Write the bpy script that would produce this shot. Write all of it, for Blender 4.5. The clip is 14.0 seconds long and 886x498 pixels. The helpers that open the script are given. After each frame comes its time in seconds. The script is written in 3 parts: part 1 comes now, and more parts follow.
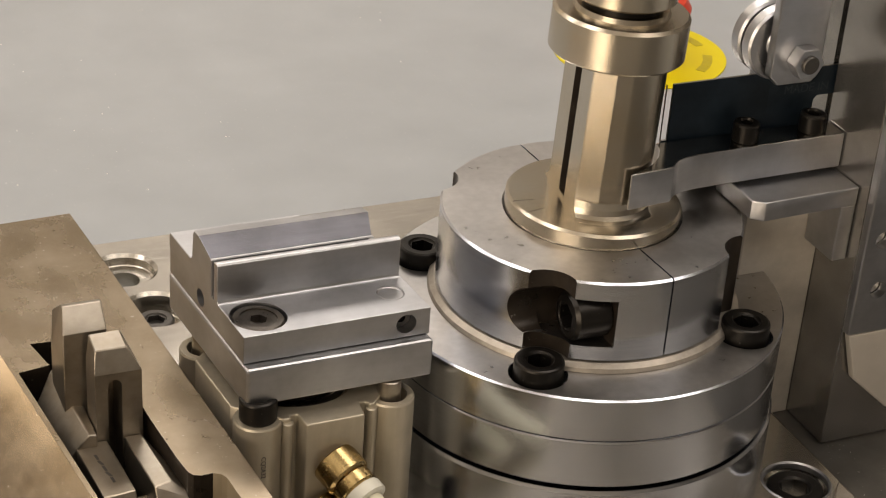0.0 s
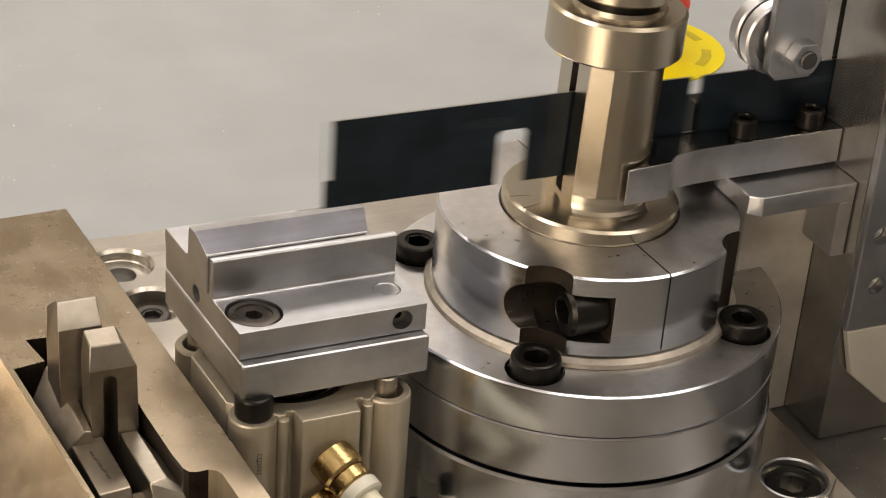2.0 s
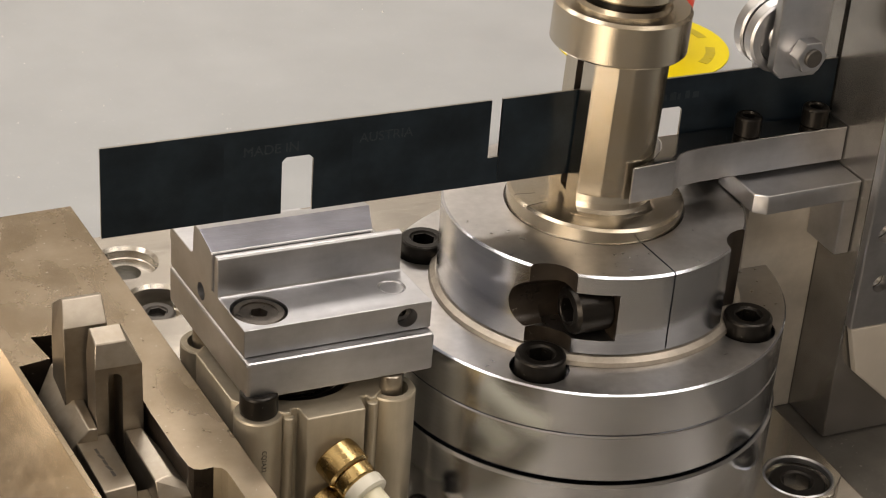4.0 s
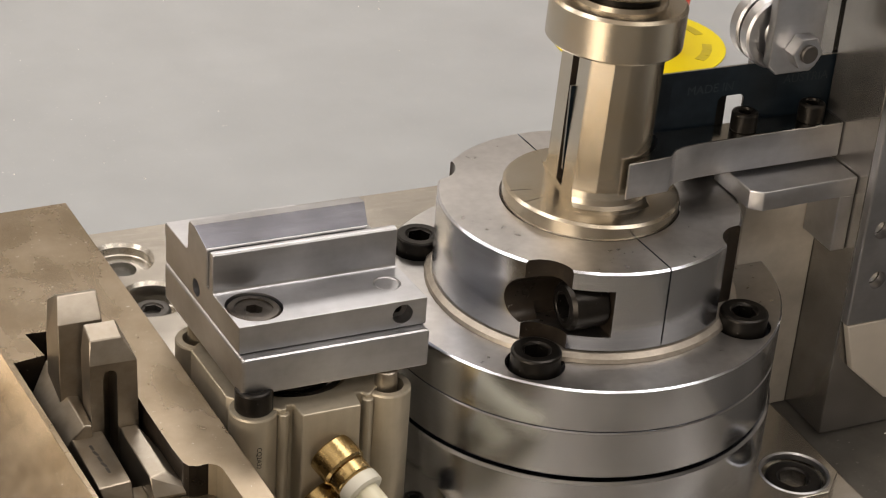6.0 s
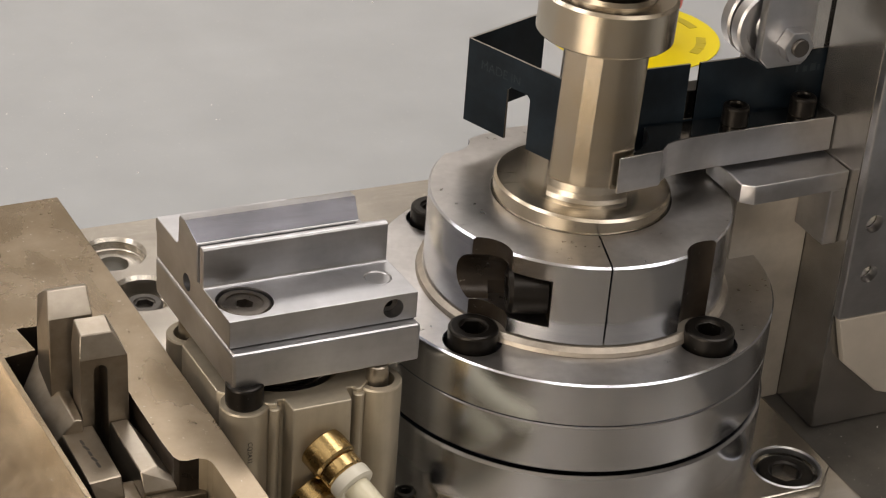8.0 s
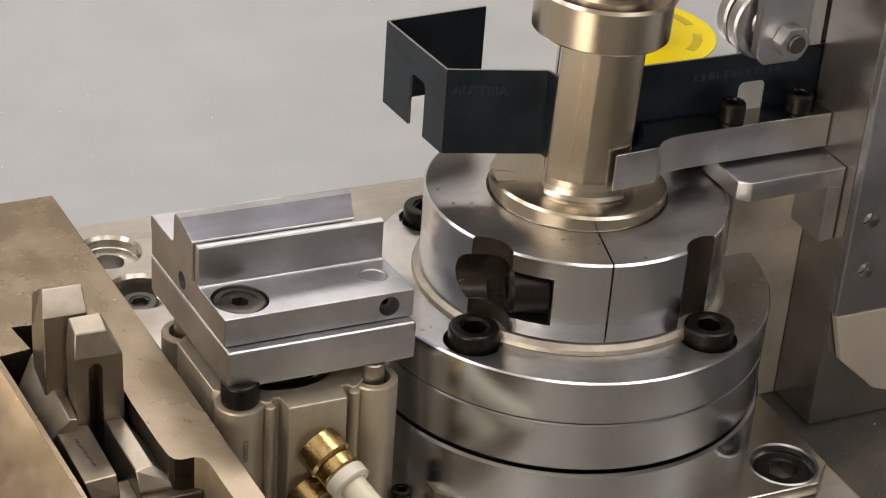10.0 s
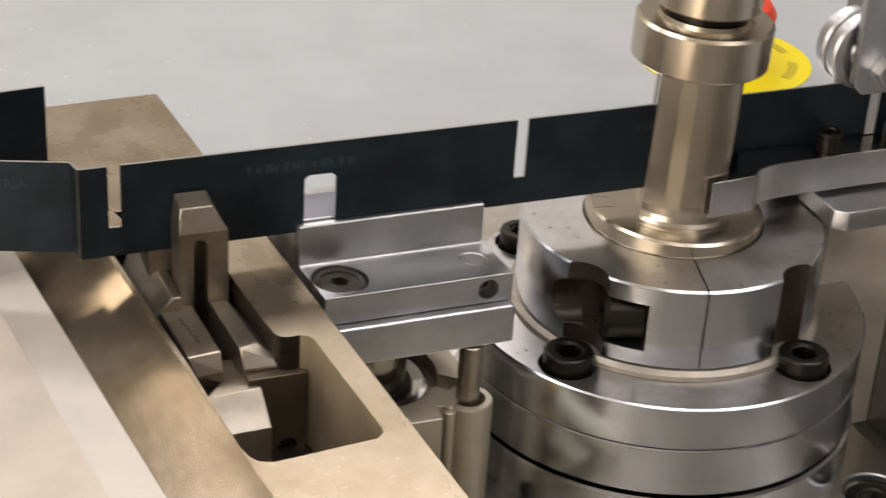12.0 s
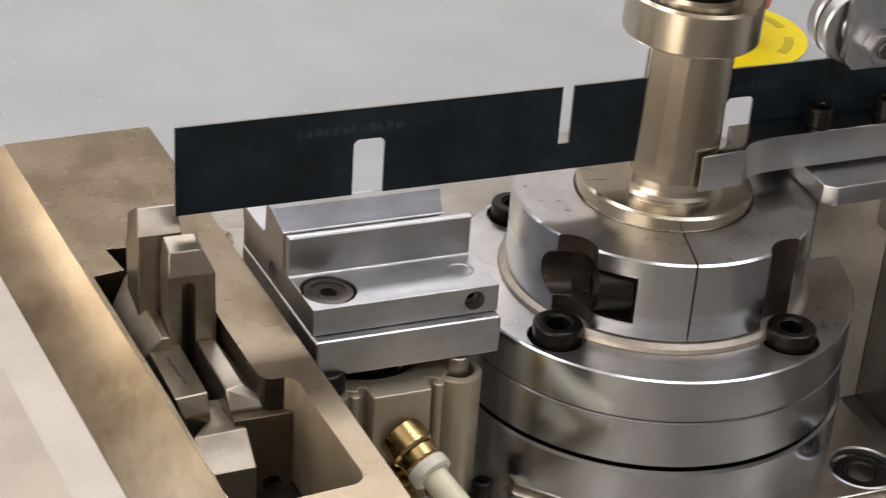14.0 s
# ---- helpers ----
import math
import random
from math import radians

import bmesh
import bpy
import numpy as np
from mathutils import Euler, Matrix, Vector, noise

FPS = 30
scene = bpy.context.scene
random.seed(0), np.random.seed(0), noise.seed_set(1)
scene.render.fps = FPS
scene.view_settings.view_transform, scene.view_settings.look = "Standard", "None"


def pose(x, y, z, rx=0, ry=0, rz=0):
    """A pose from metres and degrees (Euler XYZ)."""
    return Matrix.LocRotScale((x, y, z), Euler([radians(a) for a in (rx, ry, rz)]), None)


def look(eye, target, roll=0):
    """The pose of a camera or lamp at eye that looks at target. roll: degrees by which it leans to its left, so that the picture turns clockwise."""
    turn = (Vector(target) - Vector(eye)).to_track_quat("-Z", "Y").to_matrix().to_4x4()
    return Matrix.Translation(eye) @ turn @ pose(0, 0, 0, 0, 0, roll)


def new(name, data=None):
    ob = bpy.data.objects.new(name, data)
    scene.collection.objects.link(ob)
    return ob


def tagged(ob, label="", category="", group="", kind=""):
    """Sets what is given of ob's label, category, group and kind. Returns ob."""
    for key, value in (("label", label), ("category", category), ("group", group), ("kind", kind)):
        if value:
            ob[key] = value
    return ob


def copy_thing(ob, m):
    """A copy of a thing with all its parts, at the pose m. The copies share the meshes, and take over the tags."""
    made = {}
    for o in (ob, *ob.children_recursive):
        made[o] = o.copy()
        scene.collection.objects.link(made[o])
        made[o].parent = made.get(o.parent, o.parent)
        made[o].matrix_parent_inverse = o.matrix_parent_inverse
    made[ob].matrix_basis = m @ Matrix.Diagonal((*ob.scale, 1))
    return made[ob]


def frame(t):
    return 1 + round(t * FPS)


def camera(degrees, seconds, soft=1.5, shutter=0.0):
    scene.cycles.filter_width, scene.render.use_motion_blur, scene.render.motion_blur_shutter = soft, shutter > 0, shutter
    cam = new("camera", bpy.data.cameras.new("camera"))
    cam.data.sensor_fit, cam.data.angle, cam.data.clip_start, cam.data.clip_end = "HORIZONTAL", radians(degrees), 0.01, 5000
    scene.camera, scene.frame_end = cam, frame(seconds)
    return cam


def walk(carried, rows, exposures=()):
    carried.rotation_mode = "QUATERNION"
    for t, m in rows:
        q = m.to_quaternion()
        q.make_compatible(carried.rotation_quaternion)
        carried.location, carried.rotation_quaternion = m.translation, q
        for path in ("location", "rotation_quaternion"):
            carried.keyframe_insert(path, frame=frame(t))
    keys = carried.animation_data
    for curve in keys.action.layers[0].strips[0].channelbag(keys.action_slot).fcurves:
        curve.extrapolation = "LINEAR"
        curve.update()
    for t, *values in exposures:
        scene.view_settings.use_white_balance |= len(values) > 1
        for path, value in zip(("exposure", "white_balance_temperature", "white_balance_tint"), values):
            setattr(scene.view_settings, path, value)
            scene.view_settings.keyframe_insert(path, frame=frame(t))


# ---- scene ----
MM = 0.001
CAM_ROWS = [
    (0.0, -231.0, -393.6, 236.3, 25.529, -29.040, 4.364),
    (0.5, -230.2, -392.0, 235.5, 25.546, -29.170, 4.412),
    (1.0, -229.9, -392.3, 235.2, 25.515, -29.157, 4.369),
    (1.5, -229.3, -391.9, 235.7, 25.577, -29.228, 4.401),
    (2.0, -229.3, -392.5, 236.2, 25.518, -29.247, 4.370),
    (2.5, -230.6, -392.3, 236.5, 25.542, -29.268, 4.393),
    (3.0, -230.5, -392.5, 236.6, 25.441, -29.341, 4.363),
    (5.5, -229.2, -392.3, 235.9, 25.462, -29.338, 4.355),
    (6.0, -229.1, -392.4, 235.6, 25.509, -29.371, 4.368),
    (6.5, -228.0, -392.7, 235.4, 25.503, -29.411, 4.361),
    (7.0, -227.8, -391.7, 235.5, 25.579, -29.455, 4.350),
    (7.5, -227.6, -392.1, 235.6, 25.614, -29.515, 4.361),
    (8.0, -227.1, -392.7, 235.9, 25.574, -29.586, 4.355),
    (10.5, -226.2, -391.8, 235.3, 25.665, -29.662, 4.268),
    (11.0, -227.1, -392.6, 236.0, 25.264, -29.698, 4.206),
    (11.5, -228.6, -393.4, 237.0, 24.334, -29.576, 4.263),
    (12.0, -231.0, -394.7, 238.1, 22.723, -29.181, 3.781),
    (12.5, -251.9, -402.7, 245.2, 18.882, -28.723, 3.280),
    (13.0, -252.3, -402.1, 243.6, 17.604, -29.030, 3.040),
    (13.2, -247.2, -402.4, 240.8, 18.585, -29.273, 3.255),
    (13.5, -238.6, -399.9, 240.5, 20.632, -29.787, 3.819),
    (14.0, -228.7, -397.8, 239.0, 22.680, -29.983, 4.177),
]
cam = camera(26.0, 14.0, soft=1.1, shutter=0.4)
walk(cam, [(t, pose(x * MM, y * MM, z * MM, 90 + pitch, 0, -yaw) @ pose(0, 0, 0, 0, 0, roll))
           for t, x, y, z, yaw, pitch, roll in CAM_ROWS],
     exposures=[(0.0, 0.14, 7200, 12), (3.0, 0.30, 7200, 12), (5.5, 0.28, 6950, 12), (6.5, 0.18, 6900, 12), (7.5, 0.15, 6850, 12), (10.5, 0.30, 6700, 12), (11.5, 0.43, 6650, 12),
                (12.0, 0.45, 6550, 12), (12.5, 0.26, 6750, 11), (12.9, -0.1, 6750, 11), (13.2, -0.06, 6700, 10), (13.6, 0.12, 6550, 10), (14.0, 0.28, 6350, 12)])


# ---- light ----
world = bpy.data.worlds.new("workshop_air")
world.use_nodes = True
scene.world = world
world.node_tree.nodes["Background"].inputs[0].default_value = (1.0, 0.95, 0.88, 1)
world.node_tree.nodes["Background"].inputs[1].default_value = 0.25


def lamp(name, eye, target, sx, sy, watts, colour):
    data = bpy.data.lights.new(name, "AREA")
    data.shape, data.size, data.size_y, data.energy, data.color = "RECTANGLE", sx, sy, watts, colour
    ob = new(name, data)
    ob.matrix_world = look(eye, target)
    return ob


for px, py, watts in ((-1.68, 1.68, 17), (0.4, 2.1, 21), (-1.5, 0.2, 15), (0.9, 0.1, 15), (-0.8, -1.5, 11), (1.1, -1.4, 11)):
    lamp("ceiling_panel_light", (px, py, 2.04), (px, py, 0), 1.5, 0.7, watts, (1.0, 0.967, 0.95))
lamp("ceiling_spot", (-0.93, 3.0, 2.04), (-0.15, 0, 0), 0.5, 0.4, 4.0, (1.0, 0.87, 0.70))
# Warm fill added at front left to brighten front faces; no window known there.
lamp("warm_side_fill", (-2.7, -1.7, 0.75), (0, 0, 0), 1.6, 1.3, 42, (1.0, 0.88, 0.74))


# ---- materials ----
def nodes_of(name):
    m = bpy.data.materials.new(name)
    m.use_nodes = True
    return m, m.node_tree.nodes, m.node_tree.links, m.node_tree.nodes["Principled BSDF"]


def metal(name, base, rough=0.3, metallic=1.0, grain=0.25, scale=(300, 300, 300), stain=0.25, bump=0.02, warm=(1, 1, 1),
          stain_scale=45.0, spots=0.0, aniso=0.0, span=0.10):
    """Worked steel: stretched grain lines, cloudy stains and fine relief; scale in 1/m along the object's axes."""
    m, n, l, b = nodes_of(name)
    tc = n.new("ShaderNodeTexCoord")
    mp = n.new("ShaderNodeMapping")
    mp.inputs["Scale"].default_value = scale
    l.new(tc.outputs["Object"], mp.inputs["Vector"])
    g = n.new("ShaderNodeTexNoise")
    g.inputs["Scale"].default_value, g.inputs["Detail"].default_value = 1.0, 4.0
    l.new(mp.outputs[0], g.inputs["Vector"])
    s = n.new("ShaderNodeTexNoise")
    s.inputs["Scale"].default_value, s.inputs["Detail"].default_value, s.inputs["Roughness"].default_value = stain_scale, 6.0, 0.62
    l.new(tc.outputs["Object"], s.inputs["Vector"])
    r = n.new("ShaderNodeValToRGB")
    r.color_ramp.elements[0].position, r.color_ramp.elements[1].position = 0.35, 0.68
    lo = [c * (1 - stain) * w for c, w in zip(base, warm)]
    r.color_ramp.elements[0].color, r.color_ramp.elements[1].color = (*lo, 1), (*base, 1)
    l.new(s.outputs[0], r.inputs[0])
    mx = n.new("ShaderNodeMix")
    mx.data_type, mx.blend_type = "RGBA", "MULTIPLY"
    mx.inputs[0].default_value = grain
    l.new(r.outputs[0], mx.inputs[6])
    l.new(g.outputs[0], mx.inputs[7])
    colour = mx.outputs[2]
    if spots:
        v = n.new("ShaderNodeTexNoise")
        v.inputs["Scale"].default_value, v.inputs["Detail"].default_value = 900.0, 2.0
        l.new(tc.outputs["Object"], v.inputs["Vector"])
        vr = n.new("ShaderNodeValToRGB")
        vr.color_ramp.elements[0].position, vr.color_ramp.elements[1].position = 0.70, 0.76
        vr.color_ramp.elements[0].color, vr.color_ramp.elements[1].color = (0, 0, 0, 1), (spots, spots, spots, 1)
        l.new(v.outputs[0], vr.inputs[0])
        sp = n.new("ShaderNodeMix")
        sp.data_type = "RGBA"
        l.new(vr.outputs[0], sp.inputs[0])
        l.new(colour, sp.inputs[6])
        sp.inputs[7].default_value = (0.75, 0.72, 0.66, 1)
        colour = sp.outputs[2]
    l.new(colour, b.inputs["Base Color"])
    rr = n.new("ShaderNodeMapRange")
    rr.inputs[3].default_value, rr.inputs[4].default_value = max(0.04, rough - span), rough + span
    ad = n.new("ShaderNodeMath")
    ad.operation = "MULTIPLY_ADD"
    l.new(g.outputs[0], ad.inputs[0])
    ad.inputs[1].default_value = 0.5
    hs = n.new("ShaderNodeMath")
    hs.operation = "MULTIPLY"
    hs.inputs[1].default_value = 0.5
    l.new(s.outputs[0], hs.inputs[0])
    l.new(hs.outputs[0], ad.inputs[2])
    l.new(ad.outputs[0], rr.inputs[0])
    l.new(rr.outputs[0], b.inputs["Roughness"])
    b.inputs["Metallic"].default_value = metallic
    b.inputs["Anisotropic"].default_value = aniso
    if aniso:
        tg = n.new("ShaderNodeTangent")
        tg.direction_type, tg.axis = "RADIAL", "Z"
        l.new(tg.outputs[0], b.inputs["Tangent"])
    bp = n.new("ShaderNodeBump")
    bp.inputs["Strength"].default_value, bp.inputs["Distance"].default_value = bump, 0.001
    l.new(g.outputs[0], bp.inputs["Height"])
    if bump:
        l.new(bp.outputs[0], b.inputs["Normal"])
    return m


TURNED = metal("turned_steel", (0.74, 0.775, 0.85), 0.19, scale=(12, 12, 2600), grain=0.18, stain=0.10, bump=0.008, aniso=0.75, stain_scale=14)
CHROME = metal("chromed_steel", (0.62, 0.60, 0.56), 0.16, scale=(60, 60, 900), stain=0.25, bump=0.01)
LAPPED = metal("lapped_steel_face", (0.52, 0.51, 0.49), 0.13, scale=(60, 500, 500), grain=0.12, stain=0.15, bump=0.006)
WEB = metal("bare_milled_steel", (0.70, 0.64, 0.55), 0.42, metallic=0.2, scale=(60, 60, 200), stain=0.3, bump=0.03, spots=0.1)
HOUSING = metal("polished_housing_steel", (0.40, 0.38, 0.355), 0.22, metallic=0.85, scale=(60, 60, 60), grain=0.2, stain=0.35, bump=0.01, spots=0.15)
# Lighter, browner table steel: light on the pocket walls put into the colour.
LIT_POCKET = metal("lit_milled_steel", (0.50, 0.41, 0.28), 0.42, metallic=0.5, scale=(300, 300, 80), stain=0.3, bump=0.03)
# Paler copy of the sheet, its brightness in light put into the colour.
LIP = metal("lit_sheet_metal", (0.59, 0.545, 0.48), 0.42, metallic=0.3, scale=(40, 40, 40), stain=0.14, bump=0.02, spots=0.1)
POCKET = metal("shaded_pocket_brown", (0.16, 0.125, 0.085), 0.38, metallic=0.6, scale=(200, 200, 200), stain=0.4, bump=0.04)
OILED = metal("oiled_dark_steel", (0.20, 0.18, 0.16), 0.30, metallic=0.9, scale=(300, 300, 300), stain=0.5, bump=0.06, stain_scale=160, spots=0.2)
TUBE = metal("cream_tube_plastic", (0.78, 0.74, 0.56), 0.30, metallic=0.0, scale=(90, 90, 90), stain=0.05, bump=0.01, grain=0.06)
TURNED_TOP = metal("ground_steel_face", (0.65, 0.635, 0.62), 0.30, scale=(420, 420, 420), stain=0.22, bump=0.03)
MANDREL = metal("bronzed_tool_steel", (0.54, 0.495, 0.425), 0.26, scale=(90, 90, 30), grain=0.04, stain=0.08, bump=0.0, span=0.01, warm=(1, .95, .85))
GROUND = metal("ground_tool_steel", (0.605, 0.612, 0.635), 0.34, scale=(60, 700, 700), grain=0.12, stain=0.30, bump=0.012)
PLATE = metal("brushed_plate_steel", (0.79, 0.75, 0.68), 0.24, scale=(25, 500, 500), stain=0.24, bump=0.03, spots=0.25)
TABLE = metal("worn_table_steel", (0.375, 0.308, 0.226), 0.28, metallic=0.85, scale=(90, 30, 90), stain=0.32, bump=0.012, warm=(1, .95, .85), spots=0.35)
BLACK = metal("black_oxide_steel", (0.028, 0.025, 0.022), 0.33, metallic=0.75, scale=(500, 500, 500), stain=0.4, bump=0.06, spots=0.12)
DARK = metal("dark_plate_steel", (0.14, 0.13, 0.12), 0.42, metallic=0.8, scale=(40, 40, 40), stain=0.35, bump=0.04, spots=0.1)
RULE = metal("blued_rule_steel", (0.020, 0.034, 0.049), 0.34, metallic=0.5, scale=(40, 40, 420), stain=0.62, bump=0.03, stain_scale=55)
EDGE = metal("bare_rule_edge", (0.36, 0.34, 0.31), 0.35, scale=(200, 200, 200), stain=0.2)
# Polished steel with the cool light it mirrors mixed into its base colour.
JAWBLUE = metal("blue_reflection_steel", (0.60, 0.63, 0.76), 0.24, scale=(40, 500, 500), stain=0.30, bump=0.02)
ALU = metal("anodised_aluminium", (0.58, 0.52, 0.41), 0.45, metallic=0.7, scale=(500, 500, 60), stain=0.2, bump=0.04)
BRASS = metal("brass", (0.64, 0.47, 0.22), 0.26, scale=(300, 300, 300), stain=0.3)
BED = metal("painted_bed_grey", (0.43, 0.455, 0.475), 0.38, metallic=0.0, scale=(30, 30, 30), stain=0.06, bump=0.015, stain_scale=6, spots=0.25)
SHEET = metal("pale_chute_sheet", (0.56, 0.50, 0.425), 0.5, metallic=0.15, scale=(20, 20, 20), stain=0.26, bump=0.02, stain_scale=26, spots=0.1)
HOSE = metal("white_plastic", (0.74, 0.72, 0.62), 0.35, metallic=0.0, scale=(90, 90, 90), stain=0.06, bump=0.01, grain=0.08)
YELLOW = metal("yellow_label_film", (0.80, 0.66, 0.0), 0.45, metallic=0.0, scale=(60, 60, 60), stain=0.06, grain=0.05, bump=0.01)
RED = metal("red_plastic", (0.70, 0.06, 0.03), 0.35, metallic=0.0, scale=(60, 60, 60), stain=0.06, grain=0.05, bump=0.01)
INK = metal("black_ink", (0.02, 0.02, 0.02), 0.5, metallic=0.0, stain=0.1)
FADED = metal("faded_label_ink", (0.60, 0.49, 0.01), 0.5, metallic=0.0, stain=0.1)
ETCH = metal("etched_print", (0.0215, 0.034, 0.046), 0.5, metallic=0.2, stain=0.2)
CREAM = metal("cream_floor_paint", (0.72, 0.60, 0.42), 0.5, metallic=0.0, scale=(8, 8, 8), stain=0.10, stain_scale=4, bump=0.02)
WALL = metal("workshop_wall_paint", (0.72, 0.705, 0.68), 0.7, metallic=0.0, scale=(5, 5, 5), stain=0.12, stain_scale=2, bump=0.02)
GRIME = metal("grease_residue", (0.66, 0.60, 0.52), 0.42, metallic=0.7, scale=(500, 500, 500), stain=0.5, bump=0.2)
DUST = metal("pale_dust", (0.85, 0.84, 0.80), 0.8, metallic=0.0, stain=0.05, grain=0.05)
# Two darker tones for unseen walls, chosen for what the steel reflects.
DARKWALL = metal("dark_reflection_wall", (0.20, 0.19, 0.18), 0.7, metallic=0.0, scale=(5, 5, 5), stain=0.12, stain_scale=2, bump=0.02)
MIDWALL = metal("grey_reflection_wall", (0.42, 0.42, 0.42), 0.7, metallic=0.0, scale=(5, 5, 5), stain=0.12, stain_scale=2, bump=0.02)
CLAW = metal("dark_tool_steel", (0.50, 0.455, 0.39), 0.33, metallic=0.95, scale=(300, 300, 500), stain=0.35, bump=0.03, warm=(1, .94, .86), spots=0.12)
# Black for recess walls: their shade put into the colour, with some oil.
SHADE_OIL = metal("shade_and_oil_black", (0.045, 0.034, 0.025), 0.30, metallic=0.4, scale=(300, 300, 300), stain=0.5, bump=0.08, stain_scale=120, spots=0.2)
SUMP = metal("oily_dark_sheet", (0.12, 0.112, 0.10), 0.34, metallic=0.3, scale=(60, 60, 60), stain=0.45, bump=0.04, spots=0.18)
BAND = metal("scuffed_band_steel", (0.47, 0.385, 0.285), 0.20, metallic=0.9, scale=(500, 160, 500), stain=0.40, bump=0.02, warm=(1, .95, .85), stain_scale=30, spots=0.5)


# ---- mesh helpers: all lengths in millimetres ----
def finish(name, bm, material, parent=None, m=None, smooth=18, label=""):
    for f in bm.faces:
        f.smooth = True
    bmesh.ops.recalc_face_normals(bm, faces=bm.faces)
    for e in bm.edges:
        if len(e.link_faces) == 2:
            e.smooth = e.calc_face_angle(0) < radians(smooth)
        else:
            e.smooth = False
    bmesh.ops.scale(bm, vec=(MM, MM, MM), verts=bm.verts)
    me = bpy.data.meshes.new(name)
    bm.to_mesh(me)
    bm.free()
    for mat in (material if isinstance(material, (list, tuple)) else [material]):
        me.materials.append(mat)
    ob = new(name, me)
    if parent is not None:
        ob.parent = parent
    if m is not None:
        ob.matrix_basis = m
    if label:
        ob["label"] = label
    return ob


def part(name, bm, material, parent, label="", m=None, smooth=18):
    return finish(name, bm, material, parent, m, smooth, label)


def at(x, y, z, rx=0, ry=0, rz=0):
    return pose(x * MM, y * MM, z * MM, rx, ry, rz)


def empty(name, m=None, parent=None):
    ob = new(name)
    ob.empty_display_size = 0.01
    if m is not None:
        ob.matrix_basis = m
    if parent is not None:
        ob.parent = parent
    return ob


def bevelled(bm, w, seg=2, ang=30):
    if w > 0:
        ed = [e for e in bm.edges if len(e.link_faces) == 2 and e.calc_face_angle(0) > radians(ang)]
        bmesh.ops.bevel(bm, geom=ed, offset=w, segments=seg, profile=0.5, affect="EDGES", clamp_overlap=True)
    return bm


def box(x0, x1, y0, y1, z0, z1, w=0.4, seg=2, bm=None):
    b = bmesh.new()
    bmesh.ops.create_cube(b, size=1.0)
    for v in b.verts:
        v.co = Vector(((x0 + x1) / 2 + v.co.x * (x1 - x0), (y0 + y1) / 2 + v.co.y * (y1 - y0), (z0 + z1) / 2 + v.co.z * (z1 - z0)))
    bevelled(b, w, seg)
    return merged(bm, b) if bm is not None else b


def merged(bm, other):
    me = bpy.data.meshes.new("tmp")
    other.to_mesh(me)
    other.free()
    bm.from_mesh(me)
    bpy.data.meshes.remove(me)
    return bm


def turned(profile, steps=96, arc=360.0, start=0.0):
    """A lathed body round z; profile: (radius, z) from the bottom up, closed on the axis where the radius is 0."""
    b = bmesh.new()
    full = arc >= 359.9
    n = steps if full else steps + 1
    rings = []
    for r, z in profile:
        if r < 1e-6:
            rings.append([b.verts.new((0, 0, z))])
        else:
            rings.append([b.verts.new((r * math.cos(radians(start + arc * i / steps)), r * math.sin(radians(start + arc * i / steps)), z)) for i in range(n)])
    for a, c in zip(rings, rings[1:]):
        for i in range(steps):
            j = (i + 1) % n
            if len(a) == 1 and len(c) == 1:
                continue
            if len(a) == 1:
                b.faces.new((a[0], c[j], c[i]))
            elif len(c) == 1:
                b.faces.new((a[i], a[j], c[0]))
            else:
                b.faces.new((a[i], a[j], c[j], c[i]))
    return b


def prism(points, z0, z1, w=0.3, seg=2):
    """A plate with the outline points (x, y) between two heights."""
    b = bmesh.new()
    vs = [b.verts.new((x, y, z0)) for x, y in points]
    f = b.faces.new(vs)
    ex = bmesh.ops.extrude_face_region(b, geom=[f])
    for v in ex["geom"]:
        if isinstance(v, bmesh.types.BMVert):
            v.co.z = z1
    bmesh.ops.recalc_face_normals(b, faces=b.faces)
    return bevelled(b, w, seg)


def moved(bm, m):
    bmesh.ops.transform(bm, matrix=m, verts=bm.verts)
    return bm


def turn(x=0, y=0, z=0, rx=0, ry=0, rz=0):
    return pose(x, y, z, rx, ry, rz)


def carved(bm, *cutters):
    """bm less the cutters (bmeshes), as a new bmesh."""
    me = bpy.data.meshes.new("tmp_body")
    bm.to_mesh(me)
    bm.free()
    body = new("tmp_body", me)
    made = []
    for c in cutters:
        bmesh.ops.recalc_face_normals(c, faces=c.faces)
        cm = bpy.data.meshes.new("tmp_cut")
        c.to_mesh(cm)
        c.free()
        co = new("tmp_cut", cm)
        md = body.modifiers.new("cut", "BOOLEAN")
        md.operation, md.solver, md.object = "DIFFERENCE", "EXACT", co
        made.append((co, cm))
    dg = bpy.context.evaluated_depsgraph_get()
    dg.update()
    out = bmesh.new()
    done = bpy.data.meshes.new_from_object(body.evaluated_get(dg))
    out.from_mesh(done)
    bpy.data.meshes.remove(done)
    bpy.data.objects.remove(body)
    bpy.data.meshes.remove(me)
    for co, cm in made:
        bpy.data.objects.remove(co)
        bpy.data.meshes.remove(cm)
    return out


def rod(r, z0, z1, steps=40, ch=0.3):
    return turned([(0, z0), (r - ch, z0), (r, z0 + ch), (r, z1 - ch), (r - ch, z1), (0, z1)], steps)


def hexagon(r, z0, z1):
    return prism([(r * math.cos(radians(60 * i)), r * math.sin(radians(60 * i))) for i in range(6)], z0, z1, 0)


